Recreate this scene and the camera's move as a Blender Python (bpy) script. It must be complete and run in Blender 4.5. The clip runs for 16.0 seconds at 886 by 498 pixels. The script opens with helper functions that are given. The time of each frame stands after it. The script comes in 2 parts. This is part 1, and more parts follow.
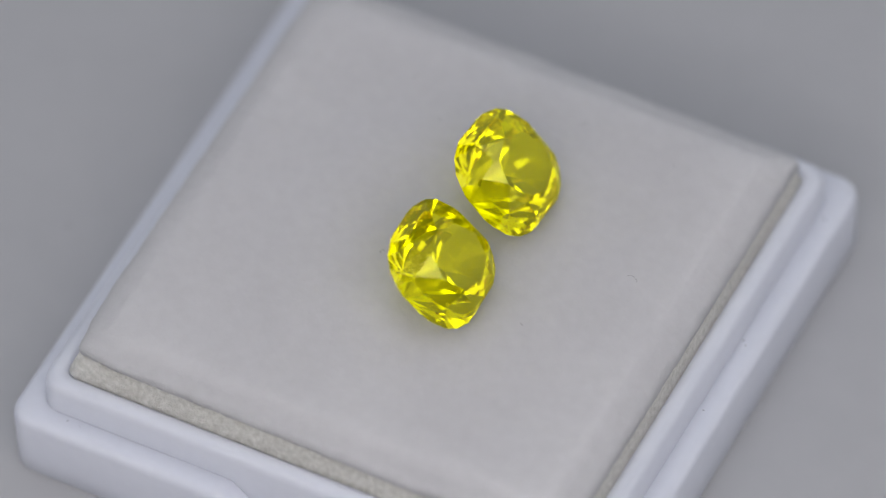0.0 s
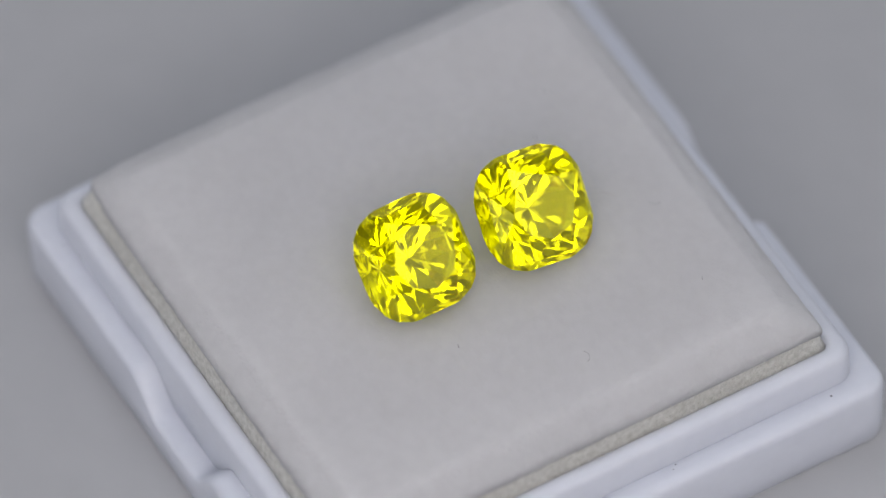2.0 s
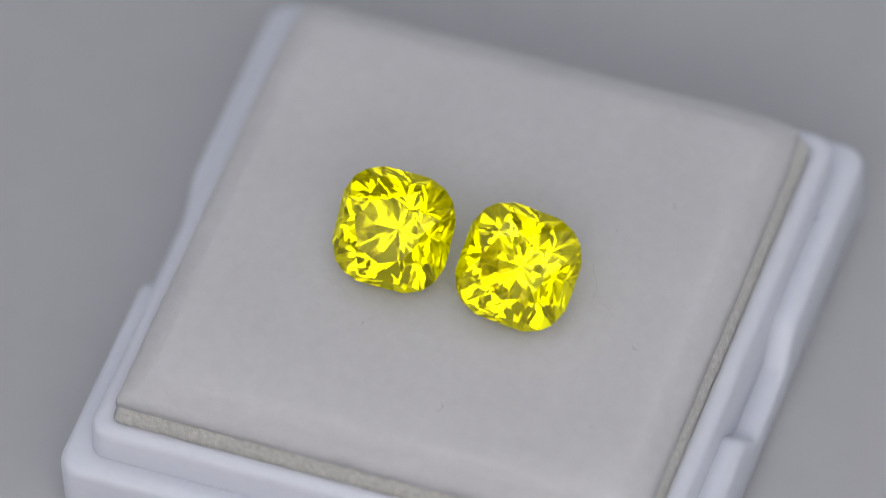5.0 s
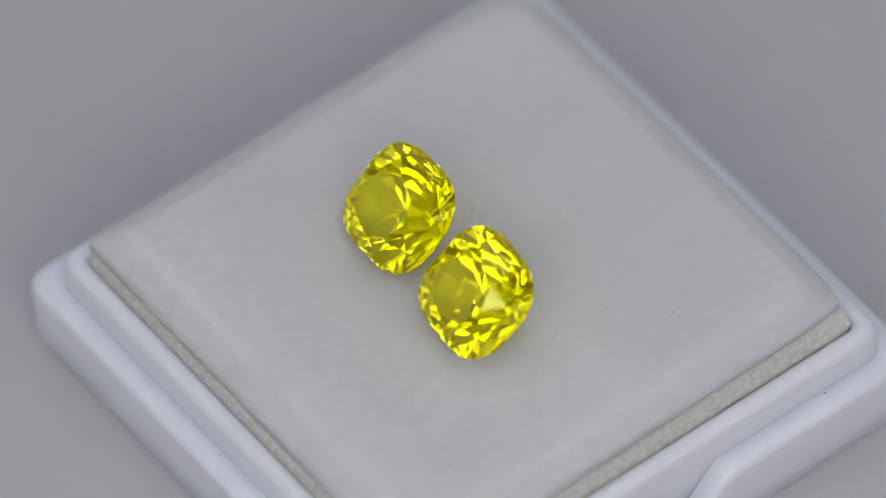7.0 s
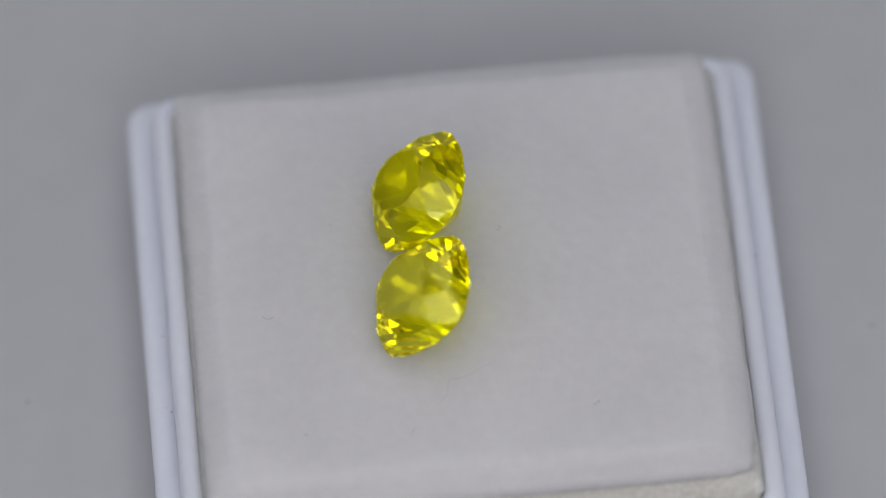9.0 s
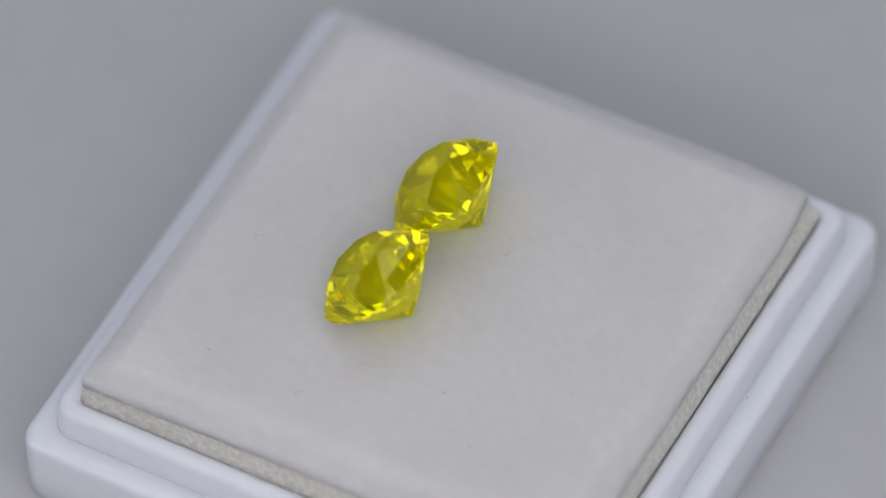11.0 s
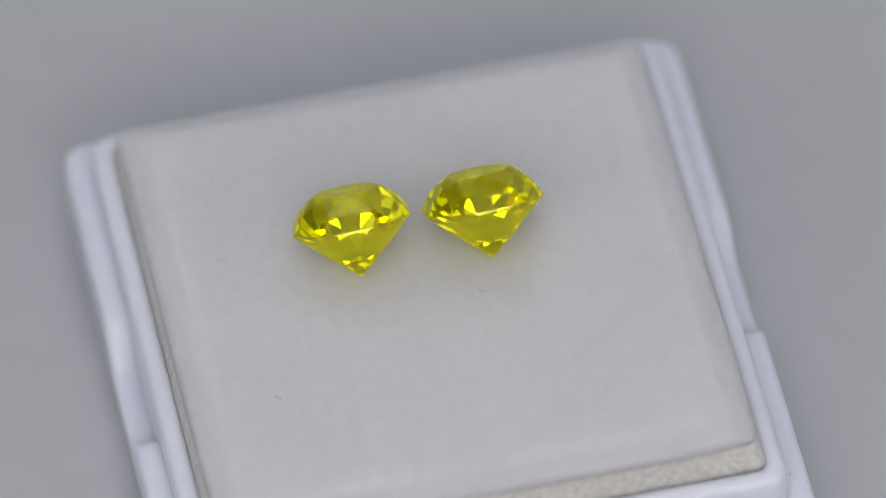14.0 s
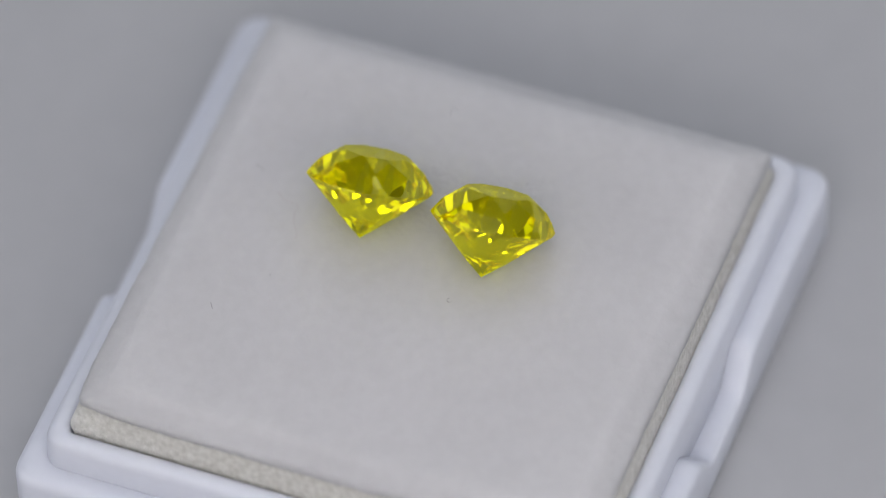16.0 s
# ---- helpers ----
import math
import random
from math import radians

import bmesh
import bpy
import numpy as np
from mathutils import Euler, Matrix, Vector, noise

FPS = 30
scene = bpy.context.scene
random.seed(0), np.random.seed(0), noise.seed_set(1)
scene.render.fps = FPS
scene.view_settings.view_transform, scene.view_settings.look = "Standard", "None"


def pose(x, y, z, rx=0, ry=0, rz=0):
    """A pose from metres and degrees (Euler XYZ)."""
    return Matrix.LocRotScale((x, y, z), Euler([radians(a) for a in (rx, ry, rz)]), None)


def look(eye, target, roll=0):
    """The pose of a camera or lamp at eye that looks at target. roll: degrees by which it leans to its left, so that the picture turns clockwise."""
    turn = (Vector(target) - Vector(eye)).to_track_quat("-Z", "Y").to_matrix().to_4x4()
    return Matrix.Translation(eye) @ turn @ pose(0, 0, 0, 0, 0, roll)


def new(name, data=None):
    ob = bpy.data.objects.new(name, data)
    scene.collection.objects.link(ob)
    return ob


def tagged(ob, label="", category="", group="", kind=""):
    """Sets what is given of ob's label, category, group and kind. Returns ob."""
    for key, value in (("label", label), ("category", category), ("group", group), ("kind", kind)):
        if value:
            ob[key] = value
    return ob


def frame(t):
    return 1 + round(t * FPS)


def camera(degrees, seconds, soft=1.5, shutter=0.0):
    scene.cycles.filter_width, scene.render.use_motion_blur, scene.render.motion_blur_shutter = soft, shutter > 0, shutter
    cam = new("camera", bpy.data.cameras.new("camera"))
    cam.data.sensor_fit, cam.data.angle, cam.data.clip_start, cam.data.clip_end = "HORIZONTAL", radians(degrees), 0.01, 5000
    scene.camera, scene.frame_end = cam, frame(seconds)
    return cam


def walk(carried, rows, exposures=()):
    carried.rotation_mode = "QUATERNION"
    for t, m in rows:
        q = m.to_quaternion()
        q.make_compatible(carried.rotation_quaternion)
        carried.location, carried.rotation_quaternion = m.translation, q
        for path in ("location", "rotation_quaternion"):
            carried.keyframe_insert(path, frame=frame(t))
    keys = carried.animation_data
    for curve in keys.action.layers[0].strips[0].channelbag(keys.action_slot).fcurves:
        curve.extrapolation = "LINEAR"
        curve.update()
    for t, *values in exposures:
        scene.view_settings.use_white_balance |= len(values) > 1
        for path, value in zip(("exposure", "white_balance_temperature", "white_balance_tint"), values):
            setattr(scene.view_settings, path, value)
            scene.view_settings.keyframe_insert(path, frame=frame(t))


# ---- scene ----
MM = 0.001
FOAM_AT = (0.08, -0.03)    # the pad sits off the middle of its box, mm
SPIN = 16.482            # degrees a second, clockwise from above
FOAM_Z = 11.25            # foam top over the turntable, mm

cam = camera(5.609, 16.0, soft=1.1)
eye, aim = Vector((-0.00007, -0.35134, 0.44668)), Vector((-0.00007, 0.00048, 0.01099))
walk(cam, [(0.0, look(eye, aim, -2.13)), (16.0, look(eye, aim, -2.13))],
     [(0.0, -0.10), (3.5, -0.14), (8.5, -0.15), (10.9, -0.01), (16.0, 0.01)])
cam.data.dof.use_dof = True
cam.data.dof.focus_distance = (eye - Vector((0.0, -0.002, 0.0125))).length
cam.data.dof.aperture_fstop = 15.5

scene.cycles.max_bounces, scene.cycles.transmission_bounces, scene.cycles.glossy_bounces = 32, 32, 32
scene.cycles.caustics_refractive = scene.cycles.caustics_reflective = True

# ---- light: lamps round the lens, panels to the sides and above, a light tent, a dim room with an added fill ----
world = bpy.data.worlds.new("room_air")
world.use_nodes = True
world.node_tree.nodes["Background"].inputs["Color"].default_value = (0.80, 0.86, 1.0, 1)
world.node_tree.nodes["Background"].inputs["Strength"].default_value = 0.05
scene.world = world


def softbox(name, place, target, width, height, watts, colour):
    lamp = bpy.data.lights.new(name, "AREA")
    lamp.shape, lamp.size, lamp.size_y, lamp.energy, lamp.color = "RECTANGLE", width, height, watts, colour
    ob = new(name, lamp)
    ob.matrix_world = look(place, target)
    return ob


WARM = (1.0, 0.968, 0.985)
softbox("lens_lamp_north", (0, -0.140, 0.315), (0, 0, 0.01), 0.17, 0.065, 0.083, WARM)
softbox("lens_lamp_south", (0, -0.225, 0.170), (0, 0, 0.01), 0.16, 0.060, 0.160, WARM)
softbox("lens_lamp_west", (-0.085, -0.208, 0.264), (0, 0, 0.01), 0.070, 0.17, 0.128, WARM)
softbox("lens_lamp_east", (0.085, -0.208, 0.264), (0, 0, 0.01), 0.070, 0.17, 0.128, WARM)
softbox("panel_lamp_west", (-0.21, -0.20, 0.16), (0, 0.0, 0), 0.18, 0.18, 0.150, WARM)
softbox("panel_lamp_east", (0.21, -0.20, 0.16), (0, 0.0, 0), 0.18, 0.18, 0.150, WARM)
COOL = (0.88, 0.92, 1.0)
softbox("panel_lamp_top", (0.0, 0.18, 0.42), (0, 0.0, 0), 0.30, 0.18, 0.240, COOL)
softbox("tent_light_north", (0.0, 0.42, 0.17), (0, 0, 0.05), 0.70, 0.34, 0.340, COOL)
softbox("tent_light_west", (-0.45, 0.04, 0.17), (0, 0, 0.05), 0.50, 0.32, 0.360, COOL)
softbox("tent_light_east", (0.45, 0.04, 0.17), (0, 0, 0.05), 0.50, 0.32, 0.360, COOL)
# unseen overhead fill, added to brighten the walls that the stones reflect
softbox("room_fill_lamp", (0.0, 0.15, 1.55), (0, 0, 0), 1.2, 1.2, 2.5, (0.84, 0.88, 1.0))


# ---- materials ----
def material(name, colour, rough=0.5, **more):
    m = bpy.data.materials.new(name)
    m.use_nodes = True
    p = m.node_tree.nodes["Principled BSDF"]
    p.inputs["Base Color"].default_value = (*colour, 1)
    p.inputs["Roughness"].default_value = rough
    for key, value in more.items():
        p.inputs[key.replace("_", " ")].default_value = value
    p.inputs["Subsurface Radius"].default_value = (1.0, 1.0, 1.0)
    return m


def mottled(m, low, high, scale, bump_scale=0.0, bump=0.0, detail=6.0, distance=0.0002):
    """Two scales of noise in the colour, and a fine relief."""
    t = m.node_tree
    p = t.nodes["Principled BSDF"]
    co = t.nodes.new("ShaderNodeTexCoord")
    n1, n2 = t.nodes.new("ShaderNodeTexNoise"), t.nodes.new("ShaderNodeTexNoise")
    n1.inputs["Scale"].default_value, n1.inputs["Detail"].default_value = scale, detail
    n2.inputs["Scale"].default_value, n2.inputs["Detail"].default_value = scale * 9, detail
    mix = t.nodes.new("ShaderNodeMath")
    mix.operation = "MULTIPLY_ADD"
    mix.inputs[1].default_value = 0.5
    half = t.nodes.new("ShaderNodeMath")
    half.operation = "MULTIPLY"
    half.inputs[1].default_value = 0.5
    ramp = t.nodes.new("ShaderNodeValToRGB")
    ramp.color_ramp.elements[0].position, ramp.color_ramp.elements[1].position = 0.35, 0.65
    ramp.color_ramp.elements[0].color, ramp.color_ramp.elements[1].color = (*low, 1), (*high, 1)
    for n in (n1, n2):
        t.links.new(co.outputs["Object"], n.inputs["Vector"])
    t.links.new(n2.outputs["Fac"], half.inputs[0])
    t.links.new(n1.outputs["Fac"], mix.inputs[0])
    t.links.new(half.outputs[0], mix.inputs[2])
    t.links.new(mix.outputs[0], ramp.inputs[0])
    t.links.new(ramp.outputs["Color"], p.inputs["Base Color"])
    if bump:
        n3, b = t.nodes.new("ShaderNodeTexNoise"), t.nodes.new("ShaderNodeBump")
        n3.inputs["Scale"].default_value, n3.inputs["Detail"].default_value = bump_scale, 5
        b.inputs["Strength"].default_value, b.inputs["Distance"].default_value = bump, distance
        t.links.new(co.outputs["Object"], n3.inputs["Vector"])
        t.links.new(n3.outputs["Fac"], b.inputs["Height"])
        t.links.new(b.outputs["Normal"], p.inputs["Normal"])
    return m


white_plastic = mottled(material("white_plastic", (0.8, 0.8, 0.84), 0.32, Subsurface_Weight=0.4, Subsurface_Scale=0.0015), (0.635, 0.655, 0.725), (0.665, 0.685, 0.755), 120, 900, 0.12, distance=0.00005)
foam_top = mottled(material("foam_top", (0.78, 0.77, 0.78), 0.95, Subsurface_Weight=1.0, Subsurface_Scale=0.008), (0.542, 0.534, 0.542), (0.584, 0.576, 0.584), 140, 2600, 0.7, distance=0.0001)
foam_side = mottled(material("foam_side", (0.6, 0.58, 0.5), 0.95, Subsurface_Weight=0.7, Subsurface_Scale=0.004), (0.60, 0.58, 0.51), (0.94, 0.92, 0.86), 2600, 7000, 1.0, distance=0.0003)
disc_white = mottled(material("disc_white", (0.78, 0.77, 0.77), 0.6), (0.410, 0.412, 0.424), (0.434, 0.436, 0.448), 40, 700, 0.08, distance=0.00005)
wall_paint = mottled(material("wall_paint", (0.55, 0.56, 0.58), 0.9), (0.74, 0.75, 0.76), (0.78, 0.79, 0.80), 4)
table_white = mottled(material("table_white", (0.75, 0.75, 0.75), 0.5), (0.73, 0.73, 0.73), (0.77, 0.77, 0.77), 8)
lint_grey = material("lint_grey", (0.12, 0.11, 0.12), 0.9)
lint_pink = material("lint_pink", (0.42, 0.36, 0.38), 0.9)
disc_speck = material("disc_speck", (0.35, 0.34, 0.35), 0.9)
speck_dark = material("speck_dark", (0.05, 0.05, 0.06), 0.9)


def gem_glass():
    """Clear yellow stone: gloss on its facets by Fresnel, yellow in what comes through them, a little yellow glow mixed
    in for light it should pass on.
    """
    m = bpy.data.materials.new("yellow_gem")
    m.use_nodes = True
    t = m.node_tree
    t.nodes.clear()
    out, fresnel = t.nodes.new("ShaderNodeOutputMaterial"), t.nodes.new("ShaderNodeFresnel")
    fresnel.inputs["IOR"].default_value = 1.82
    bend, gloss = t.nodes.new("ShaderNodeBsdfRefraction"), t.nodes.new("ShaderNodeBsdfGlossy")
    bend.inputs["IOR"].default_value, bend.inputs["Roughness"].default_value = 1.82, 0.0
    bend.inputs["Color"].default_value = (1.0, 0.985, 0.04, 1)
    gloss.inputs["Roughness"].default_value = 0.0
    gloss.inputs["Color"].default_value = (1.0, 0.985, 0.30, 1)

    def blend(share, one, other):
        mix = t.nodes.new("ShaderNodeMixShader")
        if isinstance(share, float):
            mix.inputs[0].default_value = share
        else:
            t.links.new(share, mix.inputs[0])
        t.links.new(one, mix.inputs[1])
        t.links.new(other, mix.inputs[2])
        return mix.outputs[0]

    body = bend.outputs[0]
    # small yellow shares that stand in for transmitted light and lift the dark facets
    for kind, share, colour in (("ShaderNodeBsdfTranslucent", 0.04, (1.0, 0.92, 0.006, 1)), ("ShaderNodeBsdfDiffuse", 0.02, (1.0, 0.92, 0.006, 1)),
                                ("ShaderNodeBsdfTransparent", 0.07, (1.0, 0.95, 0.03, 1))):
        glow = t.nodes.new(kind)
        glow.inputs["Color"].default_value = colour
        body = blend(share, body, glow.outputs[0])
    t.links.new(blend(fresnel.outputs[0], body, gloss.outputs[0]), out.inputs["Surface"])
    return m


gem_yellow = gem_glass()


# ---- building helpers ----
def finish(name, bm, mats, parent=None, smooth=True):
    me = bpy.data.meshes.new(name)
    bmesh.ops.recalc_face_normals(bm, faces=bm.faces[:])
    for f in bm.faces:
        f.smooth = smooth
    bm.to_mesh(me)
    bm.free()
    for m in mats if isinstance(mats, (list, tuple)) else [mats]:
        me.materials.append(m)
    ob = new(name, me)
    ob.parent = parent
    return ob


def part(name, bm, mat, parent, label="", smooth=True):
    return tagged(finish(name, bm, mat, parent, smooth), label)


def ring_points(half, radius, step=0.45, corner=6):
    """A square with rounded corners, from the middle of no side, anticlockwise; mm. The count depends on step alone."""
    radius = max(radius, 0.02)
    pts, n = [], 72
    for k in range(4):
        a = math.pi / 2 * k
        c, s = math.cos(a), math.sin(a)
        flat = half - radius
        local = [(half, -flat + 2 * flat * i / n) for i in range(n)]
        local += [(flat + radius * math.cos(b), flat + radius * math.sin(b)) for b in (math.pi / 2 * j / corner for j in range(corner))]
        pts += [(x * c - y * s, x * s + y * c) for x, y in local]
    return pts


def sweep(bm, profile, shape=None, closed=True):
    """Rings through the profile's rows (half width, corner radius, height), in mm; shape(x, y, z) may move a point."""
    rings = []
    for half, radius, z in profile:
        ring = []
        for x, y in ring_points(half, radius):
            p = (x, y, z)
            if shape:
                p = shape(*p)
            ring.append(bm.verts.new((p[0] * MM, p[1] * MM, p[2] * MM)))
        rings.append(ring)
    count = len(rings[0])
    last = len(rings) if closed else len(rings) - 1
    faces = []
    for i in range(last):
        a, b = rings[i], rings[(i + 1) % len(rings)]
        for j in range(count):
            faces.append(bm.faces.new((a[j], a[(j + 1) % count], b[(j + 1) % count], b[j])))
    return rings, faces


def block(bm, x0, x1, y0, y1, z0, z1):
    v = [bm.verts.new((x, y, z)) for x in (x0, x1) for y in (y0, y1) for z in (z0, z1)]
    for q in ((0, 1, 3, 2), (4, 6, 7, 5), (0, 4, 5, 1), (2, 3, 7, 6), (0, 2, 6, 4), (1, 5, 7, 3)):
        bm.faces.new([v[i] for i in q])


# ---- the room, far outside the view ----
def room():
    spans = {
        "floor": (-1.6, 1.6, -1.6, 1.6, -0.88, -0.78), "ceiling": (-1.6, 1.6, -1.6, 1.6, 1.72, 1.82),
        "wall_north": (-1.6, 1.6, 1.5, 1.6, -0.78, 1.72), "wall_south": (-1.6, 1.6, -1.6, -1.5, -0.78, 1.72),
        "wall_east": (1.5, 1.6, -1.5, 1.5, -0.78, 1.72), "wall_west": (-1.6, -1.5, -1.5, 1.5, -0.78, 1.72)}
    for name, span in spans.items():
        bm = bmesh.new()
        block(bm, *span)
        tagged(finish(name, bm, wall_paint, smooth=False), "plain pale grey painted " + name.split("_")[0], name.split("_")[0], kind="structure")


room()


def work_table():
    top = new("work_table")
    bm = bmesh.new()
    block(bm, -0.7, 0.7, -0.45, 0.55, -0.06, -0.03)
    bmesh.ops.bevel(bm, geom=bm.edges[:], offset=0.003, segments=2, affect="EDGES")
    part("tabletop", bm, table_white, top, smooth=False)
    for x in (-0.65, 0.65):
        for y in (-0.40, 0.50):
            bm = bmesh.new()
            block(bm, x - 0.025, x + 0.025, y - 0.025, y + 0.025, -0.78, -0.06)
            part("leg", bm, table_white, top, smooth=False)
    return tagged(top, "plain white table under the turntable", "table")


work_table()

MOVING = []              # (thing, its pose at the start)


def moves(ob, m):
    ob.matrix_basis = m
    MOVING.append((ob, m))
    return ob


def turntable():
    bm = bmesh.new()
    prof = [(0.1180, -0.030), (0.1200, -0.028), (0.1200, -0.0016), (0.1193, -0.0004), (0.1180, 0.0)]
    n = 128
    rings = [[bm.verts.new((r * math.cos(2 * math.pi * i / n), r * math.sin(2 * math.pi * i / n), z)) for i in range(n)] for r, z in prof]
    for a, b in zip(rings, rings[1:]):
        for i in range(n):
            bm.faces.new((a[i], a[(i + 1) % n], b[(i + 1) % n], b[i]))
    bm.faces.new(rings[0][::-1])
    bm.faces.new(rings[-1])
    ob = finish("turntable", bm, disc_white, smooth=False)
    tagged(ob, "matt white round turntable disc turning under the gem box", "turntable")
    for x, y, r in ((-23.8, 12.4, 0.18), (23.4, -12.4, 0.18)):
        bm = bmesh.new()
        bmesh.ops.create_icosphere(bm, subdivisions=2, radius=r * MM)
        bmesh.ops.scale(bm, vec=(1, 0.8, 0.25), verts=bm.verts)
        s = part("speck", bm, disc_speck, ob)
        s.location = (x * MM, y * MM, 0.02 * MM)
    return moves(ob, Matrix.Identity(4))


turntable()

BOX = pose(-0.444 * MM, 1.343 * MM, 0, 0, 0, 331.34)


def thumb_notch(x, y, z):
    """The two long thumb notches in the shoulder, on the box's front and back."""
    if abs(y) > 17.5 and z > 0.8:
        d = min(1.0, max(0.0, (4.9 - abs(x)) / 2.2))
        d = 0.7 * d + 0.3 * d * d * (3 - 2 * d)
        z -= 2.3 * d * (z - 0.8) / 4.4
    return x, y, z


def gem_box():
    box = new("gem_box")
    bm = bmesh.new()
    sweep(bm, [(19.75, 1.3, 0.02), (19.9, 1.4, 0.2), (19.97, 1.5, 2.0), (20.0, 1.5, 4.5), (19.96, 1.5, 4.8), (19.82, 1.4, 5.05), (19.55, 1.2, 5.2),
               (19.2, 1.0, 5.24), (18.6, 0.9, 5.22), (18.1, 0.9, 5.14), (17.6, 0.9, 5.0), (17.6, 0.9, 0.02)], thumb_notch)
    part("skirt", bm, white_plastic, box, "glossy white plastic shoulder with two thumb notches")
    bm = bmesh.new()
    sweep(bm, [(18.45, 1.4, 0.5), (18.45, 1.4, 5.0), (18.4, 1.4, 6.9), (18.3, 1.3, 7.28), (18.1, 1.2, 7.5), (17.8, 1.0, 7.6), (17.45, 0.8, 7.58),
               (17.2, 0.65, 7.45), (17.06, 0.55, 7.2), (17.0, 0.5, 6.8), (16.95, 0.45, 0.5)])
    part("lip", bm, white_plastic, box, "raised white inner lip that holds the foam")
    bm = bmesh.new()
    sweep(bm, [(16.94, 0.5, 0.3), (16.94, 0.5, 1.5)], closed=False)
    rings = list(bm.verts)
    half = len(rings) // 2
    bm.faces.new(rings[:half])
    bm.faces.new(rings[half:])
    part("bottom", bm, white_plastic, box, smooth=False)
    for x, y, r in ((19.02, 16.13, 0.09), (18.62, 5.14, 0.06), (18.9, 4.83, 0.05), (-13.4, 18.66, 0.08), (-18.66, -3.6, 0.06), (-16.2, -18.82, 0.06), (-15.26, -18.9, 0.04), (18.81, -0.86, 0.06)):
        z, m = 5.22, speck_dark
        bm = bmesh.new()
        bmesh.ops.create_icosphere(bm, subdivisions=2, radius=r * MM)
        bmesh.ops.scale(bm, vec=(1, 0.7, 0.4), verts=bm.verts)
        s = part("speck", bm, m, box, "dark dust speck")
        s.location = (x * MM, y * MM, z * MM)
    tagged(box, "open square white plastic gem box without its lid", "box")
    return moves(box, BOX)


gem_box()


def foam_rise(x, y):
    """How far the soft middle of the foam stands over its border, mm."""
    d = 1 - min(1.0, math.hypot(x, y) / 15.5)
    return 0.67 * min(1.0, d * d * (3 - 2 * d) * 2.2)


def foam_pad():
    random.seed(4)
    pad = new("foam_pad")
    h = 16.86

    def sag(x, y, z):
        n = noise.noise(Vector((x * 0.16, y * 0.16, 3.1)))
        fine = noise.noise(Vector((x * 0.7, y * 0.7, 9.4)))
        edge = max(abs(x), abs(y))
        w = noise.noise(Vector((x * 1.3, y * 1.3, z * 0.9)))
        if edge > 16.0:
            x, y = x * (1 + 0.004 * w), y * (1 + 0.004 * w)
        cut_in = max(0.0, min(-x, abs(y)) - 11.5) / 5.4 * min(1.0, max(0.0, z - 7.4) / 1.4)
        x, y = x + 0.42 * cut_in ** 2, y - math.copysign(0.30, y) * cut_in ** 2
        if edge > 14.0 and z > 6.5:
            w = (z - 6.5) / 2.75 if z < 9.25 else (10.58 - z) / 1.33
            z -= 1.33 * w * 0.010 * x
        if edge < 14.3:
            z += foam_rise(x, y)
        if z > 7:
            lean = max(0.0, edge - 12) / 4.6
            z += lean * (-0.008 * x + 0.10 * n) + 0.05 * fine * lean
        return x, y, z

    top = [(h + 0.02, 0.4, 9.1), (h - 0.01, 0.4, 9.4), (h - 0.12, 0.5, 9.66), (h - 0.32, 0.7, 9.84), (h - 0.6, 1.0, 9.97), (h - 0.9, 1.0, 10.06), (h - 1.15, 1.0, 10.14),
           (h - 1.35, 1.0, 10.24), (h - 1.6, 1.1, 10.42), (h - 1.85, 1.2, 10.52), (h - 2.3, 1.4, 10.57), (h - 3.2, 1.6, 10.58)]
    top += [(13.58 - 13.58 * k / 16, 1.6 * (1 - k / 16), 10.58) for k in range(1, 16)]
    bm = bmesh.new()
    rings, _ = sweep(bm, top, sag, closed=False)
    centre = bm.verts.new((0, 0, FOAM_Z * MM))
    last = rings[-1]
    for i in range(len(last)):
        bm.faces.new((last[i], last[(i + 1) % len(last)], centre))
    part("cover", bm, foam_top, pad, "soft white flocked top")
    bm = bmesh.new()
    rows = [(h + 0.06, 0.6, 1.5), (h + 0.08, 0.6, 6.4), (h + 0.17, 0.6, 7.0), (h + 0.27, 0.6, 7.35), (h + 0.24, 0.65, 7.55)]
    rows += [(h + 0.005 + 0.195 * (1 - k / 7) ** 2, 0.7, 7.7 + 0.215 * k) for k in range(8)]
    rings, _ = sweep(bm, rows, sag, closed=False)
    bm.faces.new(rings[0])
    part("core", bm, foam_side, pad, "cut beige open-cell foam edge")
    bm = bmesh.new()
    for k in range(2600):
        side, along = random.randrange(4), random.uniform(-h + 0.6, h - 0.6)
        inset = random.choice((0.0, 0.06, 0.2, 0.5)) + random.uniform(0, 0.12)
        x, y = ((h - inset, along), (along, h - inset), (-h + inset, along), (along, -h + inset))[side]
        base = Vector(sag(x, y, 9.2 + min(inset, 0.12) * 4.0 + max(0.0, inset - 0.12) * 0.75))
        out = Vector(((1, 0), (0, 1), (-1, 0), (0, -1))[side] + (0,)) * random.uniform(0.1, 1.0)
        tip = base + (out + Vector((random.uniform(-0.6, 0.6), random.uniform(-0.6, 0.6), random.uniform(-0.2, 0.9)))) * random.uniform(0.05, 0.17)
        cross = (tip - base).cross(Vector((0.3, 0.2, 1))).normalized() * 0.010
        bm.faces.new([bm.verts.new(p * MM) for p in (base - cross, base + cross, tip)])
    tagged(part("fuzz", bm, foam_top, pad, "fine white fibres along the pad's edge"), kind="stuff")
    tagged(pad, "square white foam pad with a beige cut edge inside the box", "foam pad")
    return moves(pad, BOX @ pose(FOAM_AT[0] * MM, FOAM_AT[1] * MM, 0))


foam_pad()


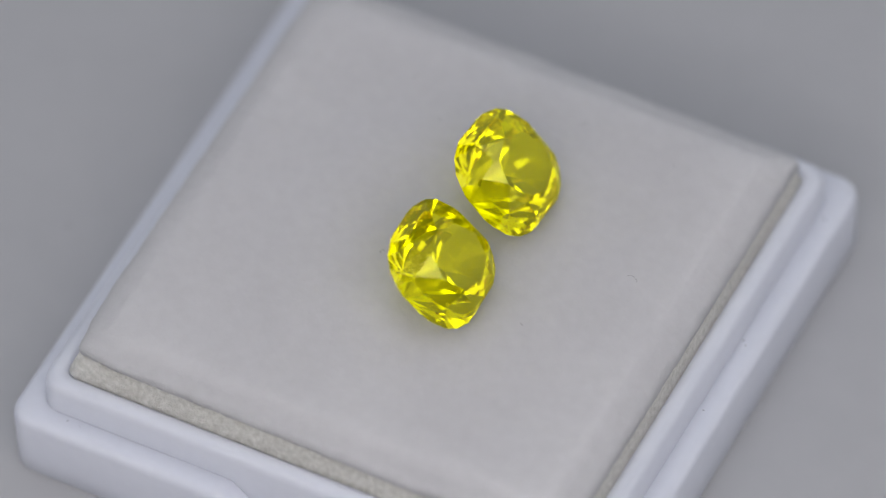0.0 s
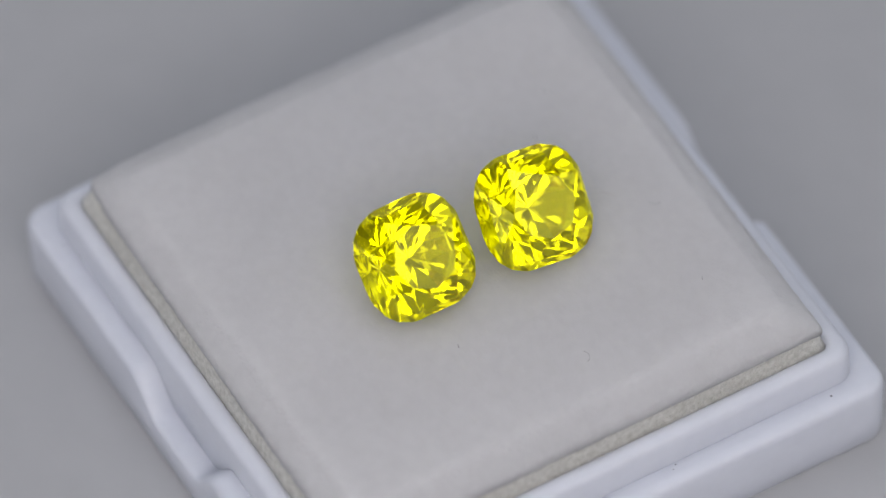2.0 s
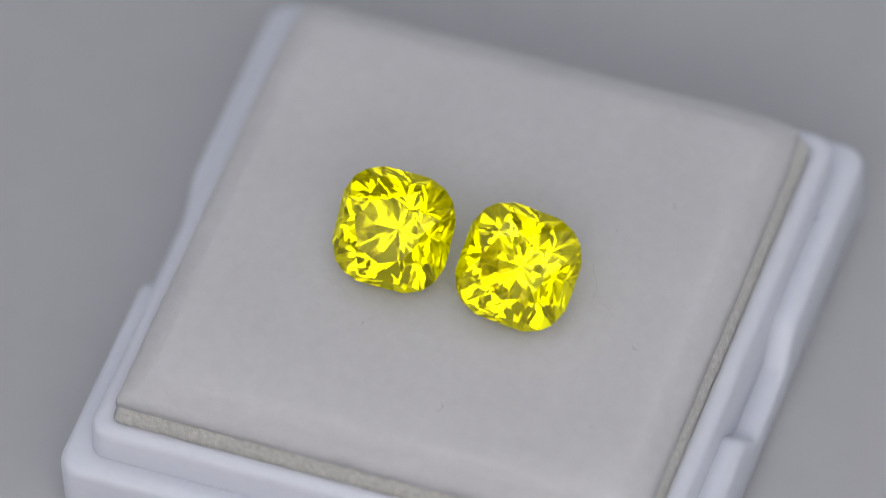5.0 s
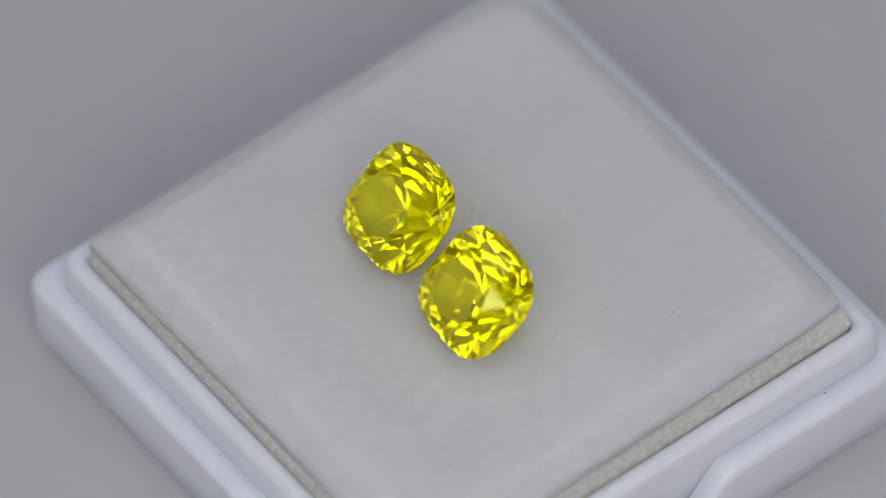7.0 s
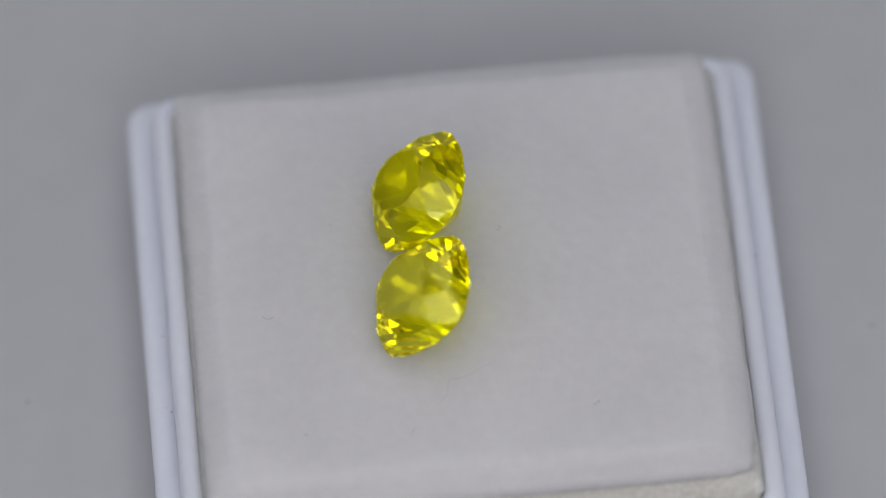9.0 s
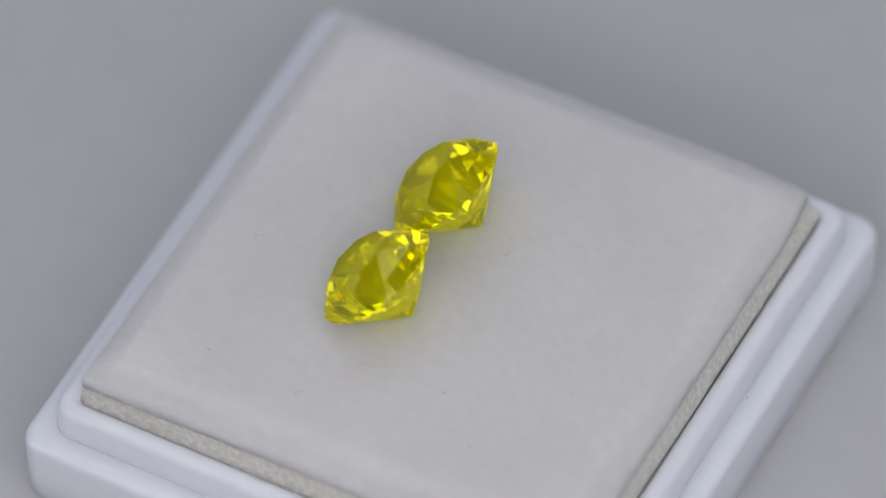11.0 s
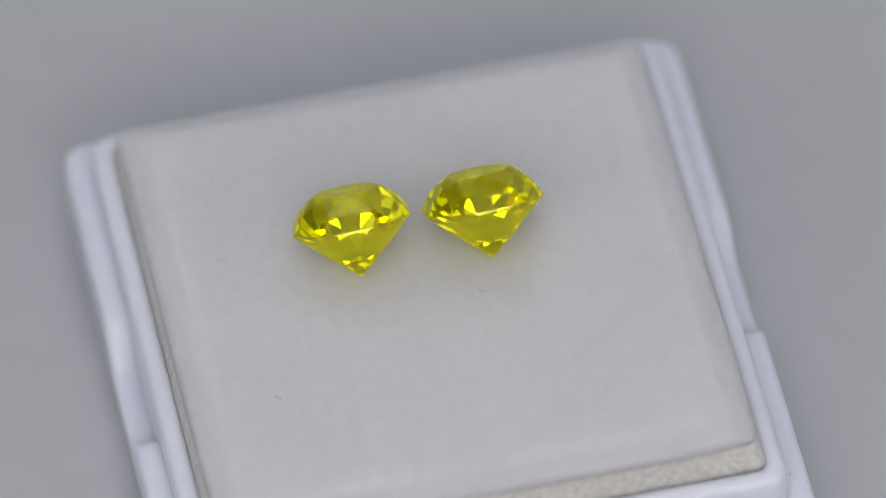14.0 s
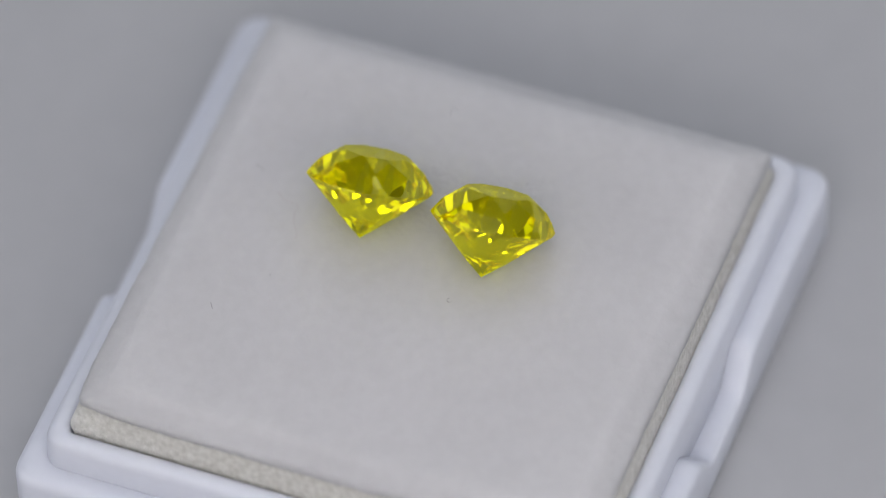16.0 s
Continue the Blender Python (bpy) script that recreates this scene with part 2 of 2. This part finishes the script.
def cut_gem():
    """A cushion stone cut out of a block, plane by plane; half its width is 1, its girdle at height 0."""
    bm = bmesh.new()
    bmesh.ops.create_cube(bm, size=4)

    def cut(azimuth, slope, through_r, through_z):
        a, s = radians(azimuth), radians(slope)
        n = Vector((math.cos(a) * math.sin(s), math.sin(a) * math.sin(s), math.cos(s)))
        p = Vector((math.cos(a) * through_r, math.sin(a) * through_r, through_z))
        got = bmesh.ops.bisect_plane(bm, geom=bm.verts[:] + bm.edges[:] + bm.faces[:], dist=1e-5, plane_co=p, plane_no=n, clear_outer=True)
        edges = [e for e in got["geom_cut"] if isinstance(e, bmesh.types.BMEdge)]
        if len(edges) > 2:
            bmesh.ops.contextual_create(bm, geom=edges)

    sides = [(90 * k, 1.0) for k in range(4)] + [(90 * k + d, 1.095) for k in range(4) for d in (22.5, 67.5)]
    for a, r in sides:
        cut(a, 90, r, 0)

    def girdle(azimuth):
        return min(r / math.cos(radians(azimuth - a)) for a, r in sides + [(360, 1.0)] if math.cos(radians(azimuth - a)) > 0.5)

    for k in range(16):                      # narrow mains round the culet
        cut(22.5 * k + 11.25, 180 - (40.6 if k % 4 in (0, 3) else 39.4), 0, -0.93)
    for k in range(16):                      # break tier over their seams
        cut(22.5 * k, 180 - (43.8, 43.0, 42.2, 43.0)[k % 4], 0.40, (-0.590, -0.594, -0.598, -0.594)[k % 4])
    corners = [45 * k + d for k in range(0, 8, 2) for d in (23.5, 45, 66.5)]
    for a, r in sides:                       # lower halves under the girdle, one to each of its sides
        cut(a, 180 - 49, r * 0.995, -0.03)
    for a in corners:
        cut(a, 180 - 46.5, girdle(a) * 0.975, -0.05)
    for a, r in sides:                       # upper halves over it, and the breaks over its corners
        cut(a, 61, r * 0.995, 0.03)
    for a in corners:
        cut(a, 53, girdle(a) * 0.945, 0.14)
    for k in range(8):                       # crown mains, stars and table
        cut(45 * k, 44, 0.565 if k % 2 == 0 else 0.60, 0.56)
    for k in range(8):
        cut(45 * k + 22.5, 32, 0.53, 0.56)
    cut(0, 0, 0, 0.56)
    return bm


def gemstones():
    bm = cut_gem()
    half = 3.67 * MM
    for v in bm.verts:
        v.co = (v.co.x * half, v.co.y * half, (v.co.z + 0.93) * half)
    me = None
    for x, y, az, tilt, turn in ((1.94, 5.03, -25.5, 42.0, -8.5), (-2.35, -1.96, -27.0, 42.5, -1.5)):
        if me is None:
            ob = finish("gemstone", bm, gem_yellow, smooth=False)
            me = ob.data
        else:
            ob = new("gemstone", me)
        tagged(ob, "faceted vivid yellow cushion-cut gemstone leaning on the foam", "gemstone", "pair of gemstones")
        m = pose(x * MM, y * MM, (FOAM_Z + 0.03) * MM, 0, 0, az) @ pose(0, 0, 0, 0, tilt, 0) @ pose(0, 0, 0, 0, 0, turn)
        moves(ob, m)


gemstones()


def lint_fibre(points, mat, thick, label):
    cu = bpy.data.curves.new("lint_fibre", "CURVE")
    cu.dimensions, cu.bevel_depth, cu.bevel_resolution = "3D", thick * MM, 1
    s = cu.splines.new("BEZIER")
    s.bezier_points.add(len(points) - 1)
    for b, (x, y) in zip(s.bezier_points, points):
        z = 10.58 + foam_rise(x - FOAM_AT[0], y - FOAM_AT[1])
        b.co = (x * MM, y * MM, (z + thick * 0.8) * MM)
        b.handle_left_type = b.handle_right_type = "AUTO"
    cu.materials.append(mat)
    return moves(tagged(new("lint_fibre", cu), label, "lint"), BOX)


SHORT = "short straight grey lint fibre on the foam"
lint_fibre([(2.37, 10.62), (1.98, 10.21), (1.69, 9.78), (1.68, 9.27), (1.5, 8.96), (0.88, 8.9), (0.15, 8.67), (-0.49, 8.27), (-1.05, 8.08)], lint_pink, 0.009, "thin curled reddish grey lint fibre on the foam")
lint_fibre([(4.11, 12.76), (4.06, 12.37), (3.78, 12.18)], lint_grey, 0.008, "short curled grey lint fibre on the foam")
lint_fibre([(-2.25, -2.55), (-2.39, -2.44), (-2.56, -2.58), (-2.48, -2.77)], lint_grey, 0.010, "tiny hooked grey lint fibre on the foam")
lint_fibre([(11.79, 2.57), (12.06, 2.79), (12.42, 2.72), (12.63, 2.5)], lint_grey, 0.008, "short curved grey lint fibre on the foam")
for ends in (((-4.03, 8.62), (-4.18, 8.56)), ((-7.52, 11.11), (-7.08, 11.39)), ((-11.32, 12.88), (-11.26, 13.06)), ((7.7, -3.86), (7.97, -3.95)), ((10.45, 11.96), (10.7, 11.86))):
    lint_fibre(ends, lint_grey, 0.012, SHORT)


def motions():
    for ob, m in MOVING:
        walk(ob, [(0.5 * k, pose(0, 0, 0, 0, 0, -SPIN * 0.5 * k) @ m) for k in range(33)])


motions()
